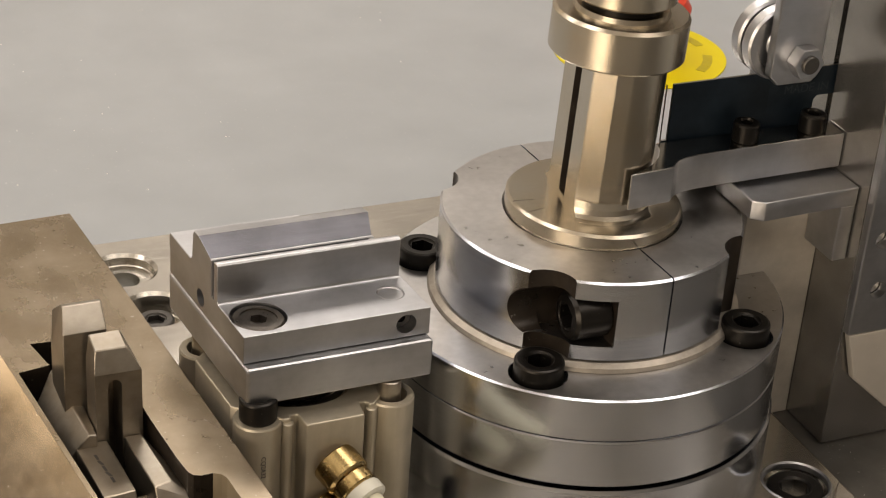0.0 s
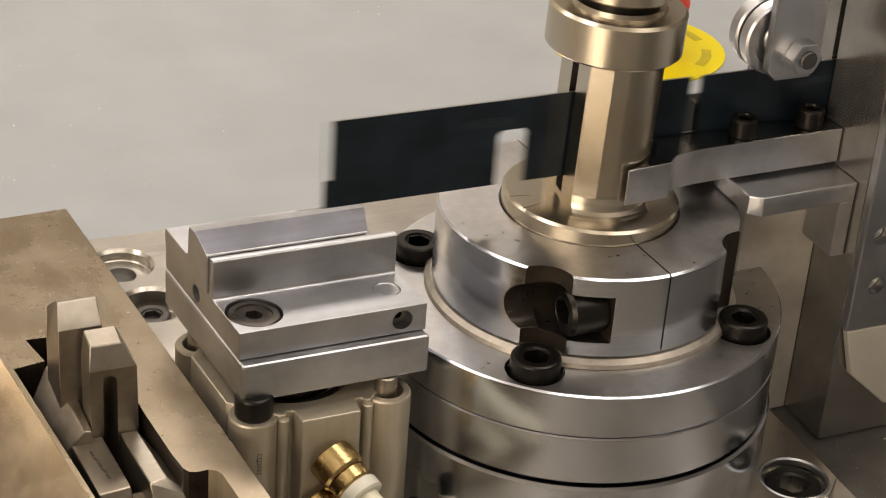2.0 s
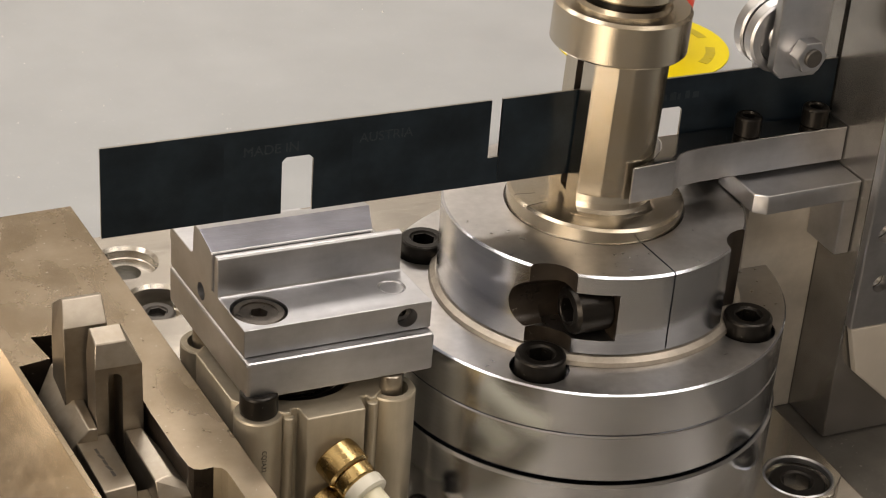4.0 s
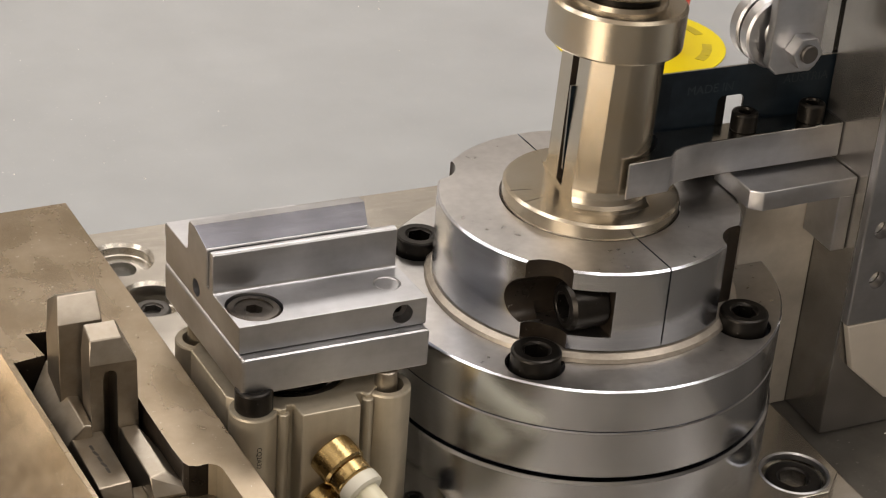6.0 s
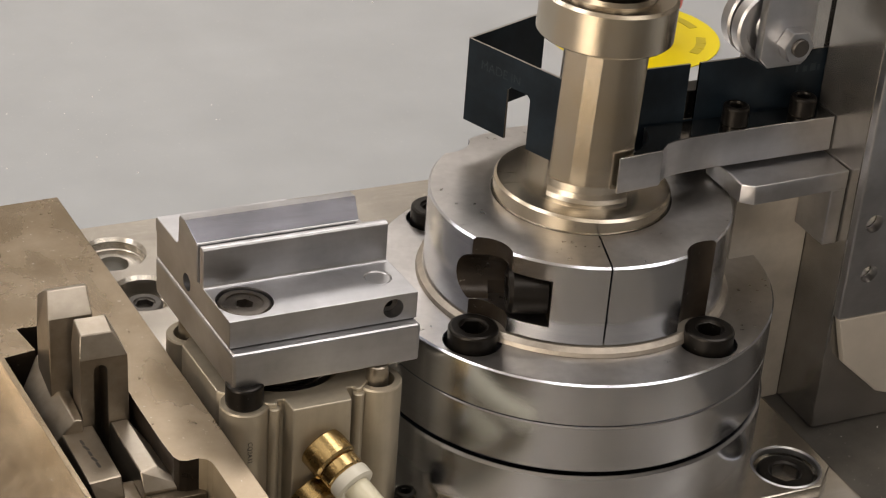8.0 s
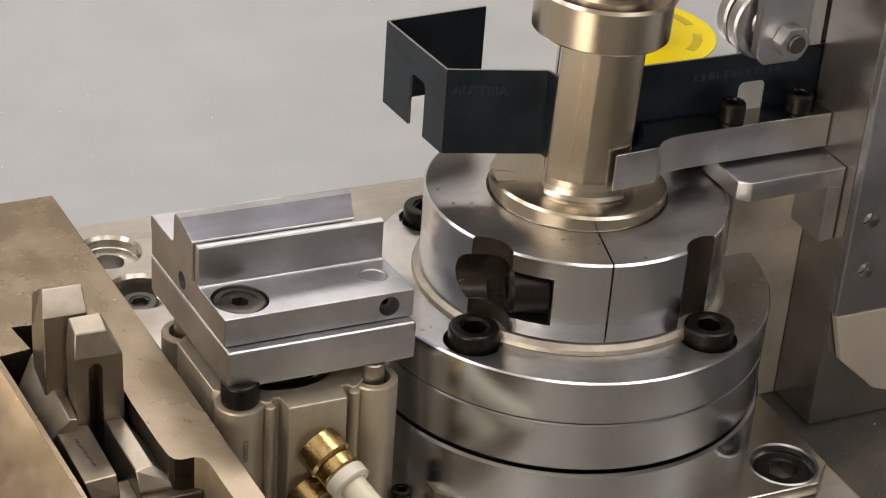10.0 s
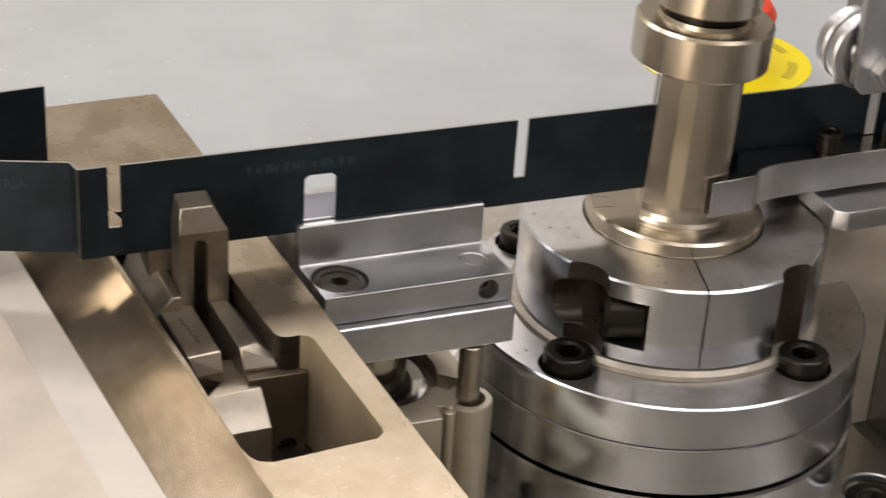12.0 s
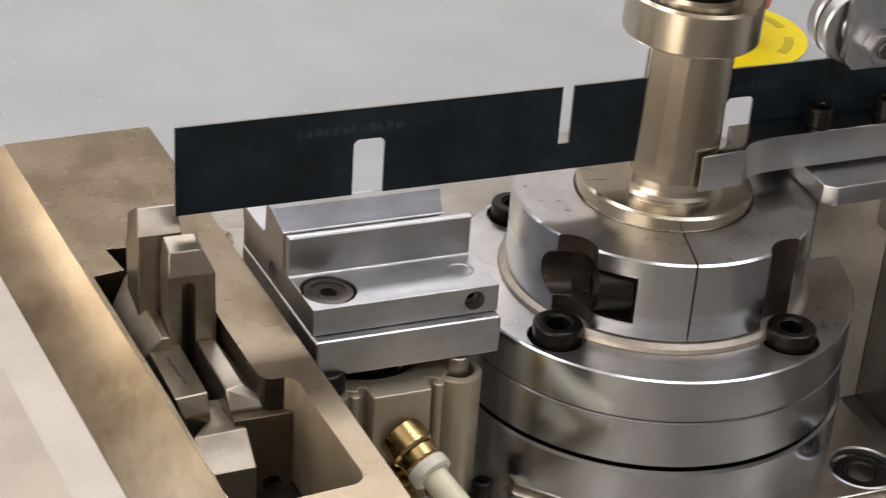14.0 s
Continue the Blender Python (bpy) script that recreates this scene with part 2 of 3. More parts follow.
def cap_screw(m, d=9.6, h=6.0, label="black socket-head cap screw", parent=None, name="cap_screw", material=None):
    """Socket-head cap screw whose underside is at the pose m."""
    r = d / 2
    head = turned([(0, 0), (r * .96, 0), (r, .3), (r, h - .7), (r - .25, h - .25), (r - .8, h), (r * .60, h), (r * .54, h - .5), (r * .50, h - .6), (0, h - .6)], 48)
    head = carved(head, hexagon(r * 0.52, h * 0.42, h + 2))
    ob = part(name, head, material or BLACK, parent, m=m)
    return ob


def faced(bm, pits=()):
    """Upward faces take the second material, the walls of the pits (x, y, radius) the third, which paints in their
    shade.
    """
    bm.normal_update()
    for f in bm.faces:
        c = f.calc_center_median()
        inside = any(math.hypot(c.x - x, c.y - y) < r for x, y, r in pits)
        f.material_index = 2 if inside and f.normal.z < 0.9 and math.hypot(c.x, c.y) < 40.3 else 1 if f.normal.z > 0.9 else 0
    return bm


# ---- the setting ----
def build_setting():
    BASE_Z = -70.0
    bed = box(-1100, 1500, -900, 405, -100, -82, 1.0)
    tagged(finish("machine_bed", bed, BED), "grey painted machine bed with dust specks", "machine bed", kind="structure")
    tagged(finish("machine_body", box(-1050, 1400, -850, 390, -880, -100, 3), DARK), "dark grey machine body under the bed", "machine body", kind="structure")
    tagged(finish("floor", box(-3200, 3200, -3200, 3200, -900, -880, 0), CREAM), "cream painted workshop floor", "floor", kind="structure")
    # Unseen walls; dark east and grey south give the metal contrast to reflect.
    for nm, b in (("wall_north", box(-3200, 3200, 3200, 3300, -880, 2100, 0)), ("wall_south", box(-3200, 3200, -3300, -3200, -880, 2100, 0)),
                  ("wall_east", box(3200, 3300, -3200, 3200, -880, 2100, 0)), ("wall_west", box(-3300, -3200, -3200, 3200, -880, 2100, 0))):
        tagged(finish(nm, b, DARKWALL if nm == "wall_east" else MIDWALL if nm == "wall_south" else WALL), "unseen plain wall added round the machine", "wall", kind="structure")
    # Unseen ceiling, kept pale to brighten reflections.
    tagged(finish("ceiling", box(-3200, 3200, -3200, 3200, 2100, 2200, 0), WALL), "unseen plain ceiling added over the machine", "ceiling", kind="structure")
    # base plate with counterbored fixing holes
    plate = box(-420, 61, -420, 140, -82, BASE_Z, 1.0)
    cuts = []
    for x, y in ((-96.0, 121.0), (-93.0, 95.2)):
        cuts += [moved(rod(9.6, -77.5 if y < 100 else -74, -60), turn(x, y, 0)), moved(rod(5.0, -90, -60), turn(x, y, 0)), moved(turned([(0, -71.2), (9.5, -71.2), (11.6, -69.1), (0, -69.1)], 64), turn(x, y, 0))]
    plate = carved(plate, *cuts)
    tagged(finish("base_plate", plate, PLATE), "brushed steel base plate with counterbored holes", "base plate", kind="structure")


def build_fixings():
    for x, y in ((-96.0, 121.0),):
        w = turned([(5.4, -73.9), (9.1, -73.9), (9.1, -70.6), (8.4, -69.9), (6.2, -70.2), (5.4, -71.2), (5.4, -73.9)], 64)
        tagged(finish("washer", w, PLATE), "steel washer sunk in the base plate", "washer")
    ob = cap_screw(at(-93.0, 95.2, -77.5), 11.5, 4.0, name="countersunk_screw", material=DARK)
    tagged(ob, "dark screw sunk in the base plate", "screw")
    ob = cap_screw(at(-57.4, -26.5, -70), 5.6, 4.0, name="countersunk_screw")
    tagged(ob, "small black socket screw on the base plate", "screw")
    ob = cap_screw(at(45.0, -49.4, -76), 15.6, 8.4, name="countersunk_screw")
    tagged(ob, "black socket screw in a counterbore of the square flange", "screw")


# ---- spindle ----
BOLTS = (-131.2, -47.5, 48.0, 141.0)


def build_spindle():
    base = empty("spindle_base", at(0, 0, 0))
    tagged(base, "round turned steel bearing housing on a square flange", "bearing housing")
    part("housing", turned([(0, -70), (55.8, -70), (55.8, -66), (55.8, -62), (55.8, -53.6), (55.2, -52.8), (49.5, -52.8), (49.5, -52.2), (0, -52.2)], 160), TURNED, base)
    sq = prism([(-20, -60), (49.5, -60), (57, -52.5), (57, 60), (-50, 60), (-50, -30)], -70, -66.2, 0.6)
    sq = carved(sq, moved(rod(9.8, -80, -60), turn(45.0, -49.4)))
    part("square_flange", sq, PLATE, base)
    part("counterbore_rim", moved(turned([(8.9, -68), (9.75, -68), (9.75, -66.3), (9.3, -65.9), (8.9, -66.4), (8.9, -68)], 64), turn(45.0, -49.4)), GROUND, base)

    head = empty("bending_head", at(0, 0, 0))
    tagged(head, "turned steel bending head with split clamp ring", "bending head")
    part("lower_ring", turned([(0, -52.0), (54.5, -52.0), (55, -51.5), (55, -38.4), (54.7, -38.0), (0, -38)], 160), TURNED, head)
    fl = turned([(0, -37.9), (54.5, -37.9), (55, -37.4), (55, -25.85), (54.55, -25.4), (0, -25.4)], 160)
    cuts = []
    for k in range(4):
        a = radians(BOLTS[k])
        cuts.append(moved(rod(7.7, -31, -20), turn(46 * math.cos(a), 46 * math.sin(a))))
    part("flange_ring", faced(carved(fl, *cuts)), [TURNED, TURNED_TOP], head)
    part("seat_ring", turned([(0, -25.3), (42.6, -25.3), (42.2, -24.2), (40.9, -23.2), (0, -23.2)], 128), GRIME, head, "greasy bright seat ring")
    for k in range(4):
        a = radians(BOLTS[k])
        s = cap_screw(at(46 * math.cos(a), 46 * math.sin(a), -29.6, 0, 0, 20 * k), 13.0, 8.6, parent=head)
        s["label"] = "black socket-head cap screw"
    # split clamp ring: two halves with bolt pockets and scallops above the flange screws
    ring = [(0, -23), (40.2, -23), (40.6, -22.6), (40.6, -0.55), (40.05, 0), (24.2, 0), (23.9, -0.3), (23.9, -20), (0, -20)]
    for half in range(2):
        b = turned(ring, 128)
        other = moved(box(-90, 0.24, -90, 90, -60, 60, 0) if half else box(-0.24, 90, -90, 90, -60, 60, 0), turn(0, 0, 0, 0, 0, 3.3))
        cuts = [other]
        for k in range(4):
            a = radians(BOLTS[k])
            if (math.cos(a) > 0) == bool(half):
                cuts.append(moved(rod(8.1, -40, 20, ch=0), turn(45.4 * math.cos(a), 45.4 * math.sin(a))))
        # tangential bolt pocket and its bore
        if not half:
            cuts.append(box(-26, -11.8, -48, -22.5, -18.6, -5.2, 0.0))
            cuts.append(moved(rod(7.2, -52, -13, 56, 0), turn(0, -29.0, -11.6, 0, 90, 0)))
        # The black lining paints the dark inside the bolt pits.
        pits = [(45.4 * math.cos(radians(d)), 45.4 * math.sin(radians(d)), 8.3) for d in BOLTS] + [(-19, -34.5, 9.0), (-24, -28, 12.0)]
        part("clamp_half", faced(carved(b, *cuts), pits), [TURNED, TURNED_TOP, SHADE_OIL], head)
    clamp = carved(turned([(0, 0), (6.0, 0), (6.4, .4), (6.4, 9.2), (5.6, 10.2), (4.0, 10.4), (3.8, 10.2), (0, 10.2)], 48), hexagon(3.5, 4.5, 14))
    part("clamp_screw", moved(clamp, turn(-12.0, -31.4, -11.8, 0, -90, 0)), BLACK, head, "black cap screw lying in the clamp pocket")

    m = empty("mandrel", at(0, 0, 0))
    tagged(m, "bronzed tool steel mandrel with a rule slot", "mandrel")
    part("foot_ring", carved(turned([(0, -2), (23.2, -2), (23.6, -1.6), (23.6, 3.0), (22.9, 3.7), (0, 3.7)], 128), *[moved(box(13, 30, -0.12, 0.12, 3.35, 5, 0), turn(0, 0, 0, 0, 0, k)) for k in (176, 193)]), MANDREL, m)
    shaft = turned([(0, 3.0), (17.6, 3.0), (17.4, 3.75), (16.0, 4.1), (15.0, 4.9), (14.4, 6.2), (14.1, 8.2), (14.1, 45.6), (0, 45.6)], 96)
    flats = [moved(box(d, 40, -30, 30, z, 44.9, 0), turn(0, 0, 0, 0, 0, deg)) for deg, d, z in ((-127, 13.8, 8.2), (-107, 13.95, 8.2), (171, 9.4, 3.72), (-9, 11.6, 3.72))]
    mouth = prism([(-3.5, -1.05), (-30, -1.05), (-30, 6.6), (-10, 3.9), (-3.5, 1.05)], 4.9, 44.7, 0)
    cuts = [mouth, box(-40, 40, -1.0, 1.0, 4.9, 44.9, 0)] + flats
    shaft = carved(shaft, *cuts)
    shaft.normal_update()
    for f in shaft.faces:
        c = f.calc_center_median()
        f.material_index = 1 if 4.5 < c.z < 44.5 and abs(c.x) < 9.2 and -1.2 < c.y < 4.4 and abs(f.normal.z) < 0.5 else 0
    part("shaft", shaft, [MANDREL, SHADE_OIL], m, smooth=6)
    part("slot_pin", moved(rod(0.6, 4.8, 44.6, 16), turn(-7.6, 0.4)), GROUND, m)
    part("collar", turned([(0, 45.4), (17.1, 45.4), (17.7, 46.0), (17.7, 56.2), (16.9, 57), (12.5, 57), (12.0, 58.2), (0, 58.2)], 128), MANDREL, m)
    part("neck", turned([(0, 58.2), (10.4, 58.2), (10.4, 60.4), (0, 60.4)], 64), BLACK, m)
    part("upper_shank", turned([(0, 60.4), (13.0, 60.4), (13.6, 61.0), (13.6, 118), (0, 118)], 96), MANDREL, m)
    return head, m


def lettering(name, words, size, material, parent, m, label=""):
    """Flat printed words, size in millimetres, as a mesh."""
    cu = bpy.data.curves.new("tmp_words", "FONT")
    cu.body, cu.size, cu.extrude = words, size * MM, 0.02 * MM
    ob = new("tmp_words", cu)
    dg = bpy.context.evaluated_depsgraph_get()
    dg.update()
    me = bpy.data.meshes.new_from_object(ob.evaluated_get(dg))
    bpy.data.objects.remove(ob)
    bpy.data.curves.remove(cu)
    me.materials.clear()
    me.materials.append(material)
    out = new(name, me)
    out.parent, out.matrix_basis = parent, m
    if label:
        out["label"] = label
    return out


# ---- clamp block on its air cylinder ----
def build_cylinder():
    c = empty("air_cylinder", at(0, 0, 0))
    tagged(c, "compact aluminium air cylinder standing on the base plate", "air cylinder")
    posts = [(-99.9, -20.5), (-64.5, -20.5), (-103.2, 14.4), (-67.6, 14.4)]
    top = -33.0
    core = [(-94.0, -24.2), (-92.6, -24.2), (-92.0, -22.6), (-90.4, -22.6), (-89.8, -28.2), (-74.4, -28.2), (-73.8, -22.6), (-72.2, -22.6), (-71.6, -24.2), (-70.4, -24.2),
            (-60.2, -14.5), (-62.0, 8.5), (-73.5, 19.5), (-97.0, 19.5), (-107.2, 8.5), (-105.2, -14.5)]
    body = carved(prism(core, -70, top, 0.4), moved(rod(17.3, top - 4.5, top + 9, 64, 0), turn(-85, -3)), moved(box(-5, 5, -3, 3, top - 4.4, top + 9, 0), turn(-69, -12, 0, 0, 0, -38)))
    part("body", body, ALU, c)
    for i, (cx, cy) in enumerate(posts):
        p = turned([(0, -70), (6.2, -70), (6.2, top - 0.9), (5.9, top - 0.4), (0, top - 0.4)], 48)
        if i in (1, 2):
            p = carved(p, rod(4.3, top - 5, top + 6, 40, 0))
        part("corner_post", moved(p, turn(cx, cy)), ALU, c)
    for fx, fy in ((-93.3, -24.0), (-71.0, -24.0)):
        part("rib", moved(rod(1.5, -70, top - 1.0, 20, 0.3), turn(fx, fy)), ALU, c)
    part("bore_ring", moved(turned([(9.6, top - 4.3), (15.0, top - 4.3), (15.0, top - 2.2), (13.6, top - 1.6), (11.0, top - 2.6), (9.6, top - 2.6), (9.6, top - 4.3)], 64), turn(-85, -3)), CHROME, c, "bright rod guide ring")
    part("wiper_seal", moved(turned([(9.25, top - 2.5), (10.9, top - 2.5), (10.4, top - 1.7), (9.25, top - 1.7), (9.25, top - 2.5)], 48), turn(-85, -3)), BLACK, c, "black wiper seal")
    for cx, cy in (posts[0], posts[3]):
        cap_screw(at(cx, cy, top - 0.4), 9.6, 6.2, parent=c)
    lettering("type_print", "CQ2A32", 1.75, INK, c, at(-100.9, -26.75, -41.2, 90, 90, 0), "small black type code")
    f = empty("push_in_fitting", at(-81.9, -27.0, -46.0))
    tagged(f, "brass push-in air fitting with white collar and tube", "air fitting")
    ax = pose(0, 0, 0, 112, 0, 22)
    for nm, pr, mt, lb in (("nut", [(0, 0), (5.4, 0), (5.6, .4), (5.6, 7.4), (5.0, 8.2), (0, 8.2)], BRASS, "brass nut"),
                           ("sleeve", [(0, 8.2), (4.4, 8.2), (4.9, 8.8), (4.9, 12.4), (4.2, 13.4), (0, 13.4)], BRASS, "brass sleeve"),
                           ("collar", [(0, 13.4), (4.9, 13.4), (5.1, 14), (5.1, 17.2), (4.4, 17.8), (0, 17.8)], HOSE, "white plastic collar"),
                           ("tube", [(0, 17.8), (3.3, 17.8), (3.3, 70), (0, 70)], TUBE, "cream plastic air tube")):
        part(nm, moved(turned([(r * 1.08, z * 0.82) for r, z in pr], 40), ax), mt, f, lb)
    f["group"] = "air fittings of the cylinder"
    copy_thing(f, at(-84.9, -27.0, -59.4))
    return c


def skew(bm, k=-0.085):
    """The unit stands a little out of square with the machine."""
    for v in bm.verts:
        v.co.x += k * (v.co.y + 20)
    return bm


def build_block():
    """The rising clamp block, at its lower place; its jaw slot takes the rule."""
    b = empty("clamp_block", at(0, 0, 0))
    tagged(b, "ground steel clamp block with two jaws on a carrier plate", "clamp block")
    Z = -11.6
    side = Matrix(((0, 0, 1, 0), (1, 0, 0, 0), (0, 1, 0, Z), (0, 0, 0, 1)))
    part("carrier_plate", skew(box(-104.0, -54.6, -22.7, 29, -17 + Z, -6.4 + Z, 0.8)), GROUND, b)
    # lower body and front jaw are one piece with a small inner fillet
    outline = [(-19.6, -6.2), (29, -6.2), (29, 1.4), (-0.42, 1.4), (-0.42, 12.1), (-0.7, 12.4), (-2.3, 12.4), (-2.7, 12.0), (-2.7, 2.2), (-2.95, 1.6), (-3.5, 1.4), (-19.6, 1.4)]
    body = moved(prism(outline, -103.6, -54.4, 0.35), side)
    body = carved(body, moved(rod(7.0, -2.4 + Z, 9 + Z), turn(-96.4, -11.2)), moved(rod(3.5, 0.9 + Z, 9 + Z), turn(-60.8, -10.2)),
                  moved(rod(2.7, -10, 10, ch=0), turn(-60.9, -20, -2.4 + Z, 90, 0, 0)),
                  moved(rod(2.4, -10, 10, ch=0), turn(-104, 8, -2.6 + Z, 0, 90, 0)),
                  box(-54.9, -50, -5, 2, 1.5 + Z, 20 + Z, 0))
    part("lower_body", skew(body), GROUND, b)
    part("set_screw", skew(moved(carved(rod(2.6, 0, 4, 24, 0.1), hexagon(1.3, 2, 6)), turn(-60.9, -12.6, -2.4 + Z, 90, 0, 0))), DARK, b, "dark grub screw in its bore")
    jaw = prism([(0.5, 1.45), (28.8, 1.45), (28.8, 5.4), (28.0, 5.8), (14.2, 5.8), (13.2, 6.6), (12.6, 13.6), (12.0, 14.7), (8.8, 14.9), (0.9, 12.5), (0.5, 12.1)], -103.9, -55.2, 0.3)
    jaw = carved(moved(jaw, side), moved(box(-0.2, 9, -1, 30, -14, 9, 0), turn(-58.2, 0, 15.0 + Z, 0, 48, 0)))
    # Only the sloping top gets the blue that stands for reflected light.
    jaw.normal_update()
    for f in jaw.faces:
        c = f.calc_center_median()
        f.material_index = 1 if f.normal.z > 0.8 and c.y < 8.9 and c.z > Z + 11 else 0
    part("rear_jaw", skew(jaw), [GROUND, JAWBLUE], b, "rear jaw, its polished top tinted blue for reflected light", smooth=4)
    screw = skew(moved(carved(rod(6.5, 0, 3.4, 48, 0.5), turned([(0, 3.0), (4.6, 3.0), (4.6, 5), (0, 5)], 40), hexagon(2.3, 0.8, 6)), turn(-96.4, -11.2, -2.3 + Z)))
    part("cap_screw", screw, OILED, b, "dark oiled socket screw")
    part("dowel", skew(moved(rod(3.2, -2 + Z, 1.15 + Z, 32, .25), turn(-60.8, -10.2))), GROUND, b)
    for x, y in ((-64.8, -20.5), (-103.2, 14.3)):
        part("guide_rod", moved(rod(3.0, -52, -17 + Z, 32), turn(x, y)), CLAW, b)
    part("piston_rod", moved(turned([(0, -60), (9.2, -60), (9.2, -34.0), (8.2, -33.0), (8.2, -17 + Z), (0, -17 + Z)], 64), turn(-85, -3)), CHROME, b, "bright hard-chromed piston rod")
    return b


# ---- rising cutter table ----
def slot_body(r, h):
    """An upright slot cutter with a round top, its axis along y."""
    pts = [(-r, 0), (r, 0)] + [(r * math.cos(radians(a)), h - r + r * math.sin(radians(a))) for a in range(0, 181, 15)]
    return moved(prism(pts, 0, 20, 0), Matrix(((1, 0, 0, 0), (0, 0, -1, 20), (0, 1, 0, 0), (0, 0, 0, 1))))


def build_table():
    T = empty("cutter_table", at(0, 0, 0))
    tagged(T, "worn steel cutter table with a claw in its pocket", "cutter table")
    Z = -39.0
    top = prism([(-99.9, -118), (-116.4, 98.8), (-158.8, 97), (-136.4, -118)], -26 + Z, 4 + Z, 0.2)
    pocket = prism([(-143.4, 31.6), (-128, 30.5), (-124.6, 5), (-123.6, -5), (-123.3, -11), (-121.8, -28.7), (-120.9, -35.0), (-120.0, -36.7), (-118.4, -37.4), (-115.4, -37.3), (-113.6, -38.4),
                    (-112.8, -40.3), (-112.2, -48.3), (-109.6, -77.4), (-110.0, -79.6), (-111.8, -81.2), (-135.2, -83.3), (-138.2, -82.2), (-139.8, -79.8), (-140.6, -76), (-143.2, -41), (-149.2, 18.9), (-141, 20.3)],
                   -60 + Z, 30 + Z, 0)
    top = carved(top, pocket)
    # Narrow pocket walls painted black for shade, the wide ones lighter as if lit.
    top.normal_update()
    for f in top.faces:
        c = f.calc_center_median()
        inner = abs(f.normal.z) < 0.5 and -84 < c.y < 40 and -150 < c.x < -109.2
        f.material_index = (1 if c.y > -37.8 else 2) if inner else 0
    part("top", top, [TABLE, SHADE_OIL, LIT_POCKET], T)
    band = bmesh.new()
    outline = [(-136.3, -118, 3.96), (-158.7, 97, 3.96), (-183, 90, -5), (-160, -118, -5)]
    up = [band.verts.new((x, y, z + Z)) for x, y, z in outline]
    dn = [band.verts.new((x, y, -26 + Z)) for x, y, z in outline]
    band.faces.new(up)
    band.faces.new(list(reversed(dn)))
    for i in range(4):
        j = (i + 1) % 4
        band.faces.new((up[i], dn[i], dn[j], up[j]))
    bmesh.ops.recalc_face_normals(band, faces=band.faces)
    bevelled(band, 0.15)
    part("sloped_band", band, BAND, T, "scuffed sloping steel band")
    # The paler lip colour paints the light caught along the bend.
    lip = prism([(-153.8, -118), (-180.8, 129), (-193, 127.4), (-165.4, -118)], -2.2 + Z, -0.4 + Z, 0.2)
    for v in lip.verts:
        if v.co.x > -153.8 - (v.co.y + 118) * 0.1093 - 4:
            v.co.z -= 0.5
    part("sheet_lip", lip, LIP, T, "pale bent sheet edge")
    sheet = prism([(-165.0, -118), (-192.6, 127.4), (-225, 120), (-330, 104), (-330, -118)], -2.4 + Z, -0.2 + Z, 0)
    for v in sheet.verts:
        if v.co.x < -200:
            v.co.z -= (-200 - v.co.x) * 0.16
    slit = moved(box(-30, 30, -1.5, 1.3, -30, 30, 0), turn(-212, 94, Z, 0, 0, 36))
    part("chute_sheet", carved(sheet, slit, moved(rod(3.2, -40, 40, 32, 0), turn(-224.6, 101, Z))), SHEET, T, "pale sheet metal chute with a slit")
    part("under_block", box(-160, -112, -100, 90, -70 + Z, -27 + Z, 1), DARK, T)

    # claw: a slotted front jaw with bevelled top, a taller rear jaw, two feet with bevelled fronts
    claw = box(-136.6, -124.6, -10.4, -1.6, -16 + Z, 25.4 + Z, 0)
    for v in claw.verts:
        if v.co.z > 20 + Z:
            v.co.x = -136.0 if v.co.x < -130 else -128.2
            if v.co.y < -5:
                v.co.y, v.co.z = -8.0, 24.3 + Z
    cut = bmesh.ops.bisect_plane(claw, geom=claw.verts[:] + claw.edges[:] + claw.faces[:], plane_co=(0, 0, 18.6 + Z), plane_no=(0, 0, 1))
    for v in cut["geom_cut"]:
        if isinstance(v, bmesh.types.BMVert):
            v.co.x = -136.8 if v.co.x < -130 else -124.9
            v.co.y = -10.4 if v.co.y < -5 else -1.6
    bevelled(claw, 0.25, 1)
    claw = carved(claw, moved(slot_body(1.75, 34), turn(-131.8, -22, Z - 17.4, 0, 0, 0)))
    part("claw_front", claw, CLAW, T, "slotted front jaw with a bevelled top", smooth=12)
    swap = Matrix(((0, 0, 1, 0), (1, 0, 0, 0), (0, 1, 0, Z), (0, 0, 0, 1)))
    back = moved(prism([(1.2, -24), (14.6, -24), (14.6, 14), (12.0, 25.6), (8.4, 28.8), (6.4, 29.4), (1.2, 24.2)], -141.6, -130.6, 0.3), swap)
    for v in back.verts:
        if v.co.z > 26.5 + Z and v.co.x < -138:
            v.co.x += 1.2
    part("claw_back", back, CLAW, T, "tall rear jaw with a sloping top", smooth=12)
    part("claw_guide", box(-140, -124.2, 1.4, 12, -26 + Z, 13 + Z, 0.3), SHADE_OIL, T)
    ramp = bmesh.new()
    low = [(-148.4, 9.0, -3.0), (-140.9, 19.4, 3.4), (-136.9, 19.4, 3.0), (-136.9, -12.6, 3.0), (-138.9, -12.6, 3.4), (-146.0, -12.6, -4.5)]
    hi = [ramp.verts.new((x, y, z + Z)) for x, y, z in low]
    lo = [ramp.verts.new((x, y, -22 + Z)) for x, y, z in low]
    ramp.faces.new((hi[0], hi[1], hi[4], hi[5]))
    ramp.faces.new((hi[1], hi[2], hi[3], hi[4]))
    ramp.faces.new(list(reversed(lo)))
    for i in range(6):
        j = (i + 1) % 6
        ramp.faces.new((hi[i], lo[i], lo[j], hi[j]))
    bmesh.ops.recalc_face_normals(ramp, faces=ramp.faces)
    bevelled(ramp, 0.45, 2, 12)
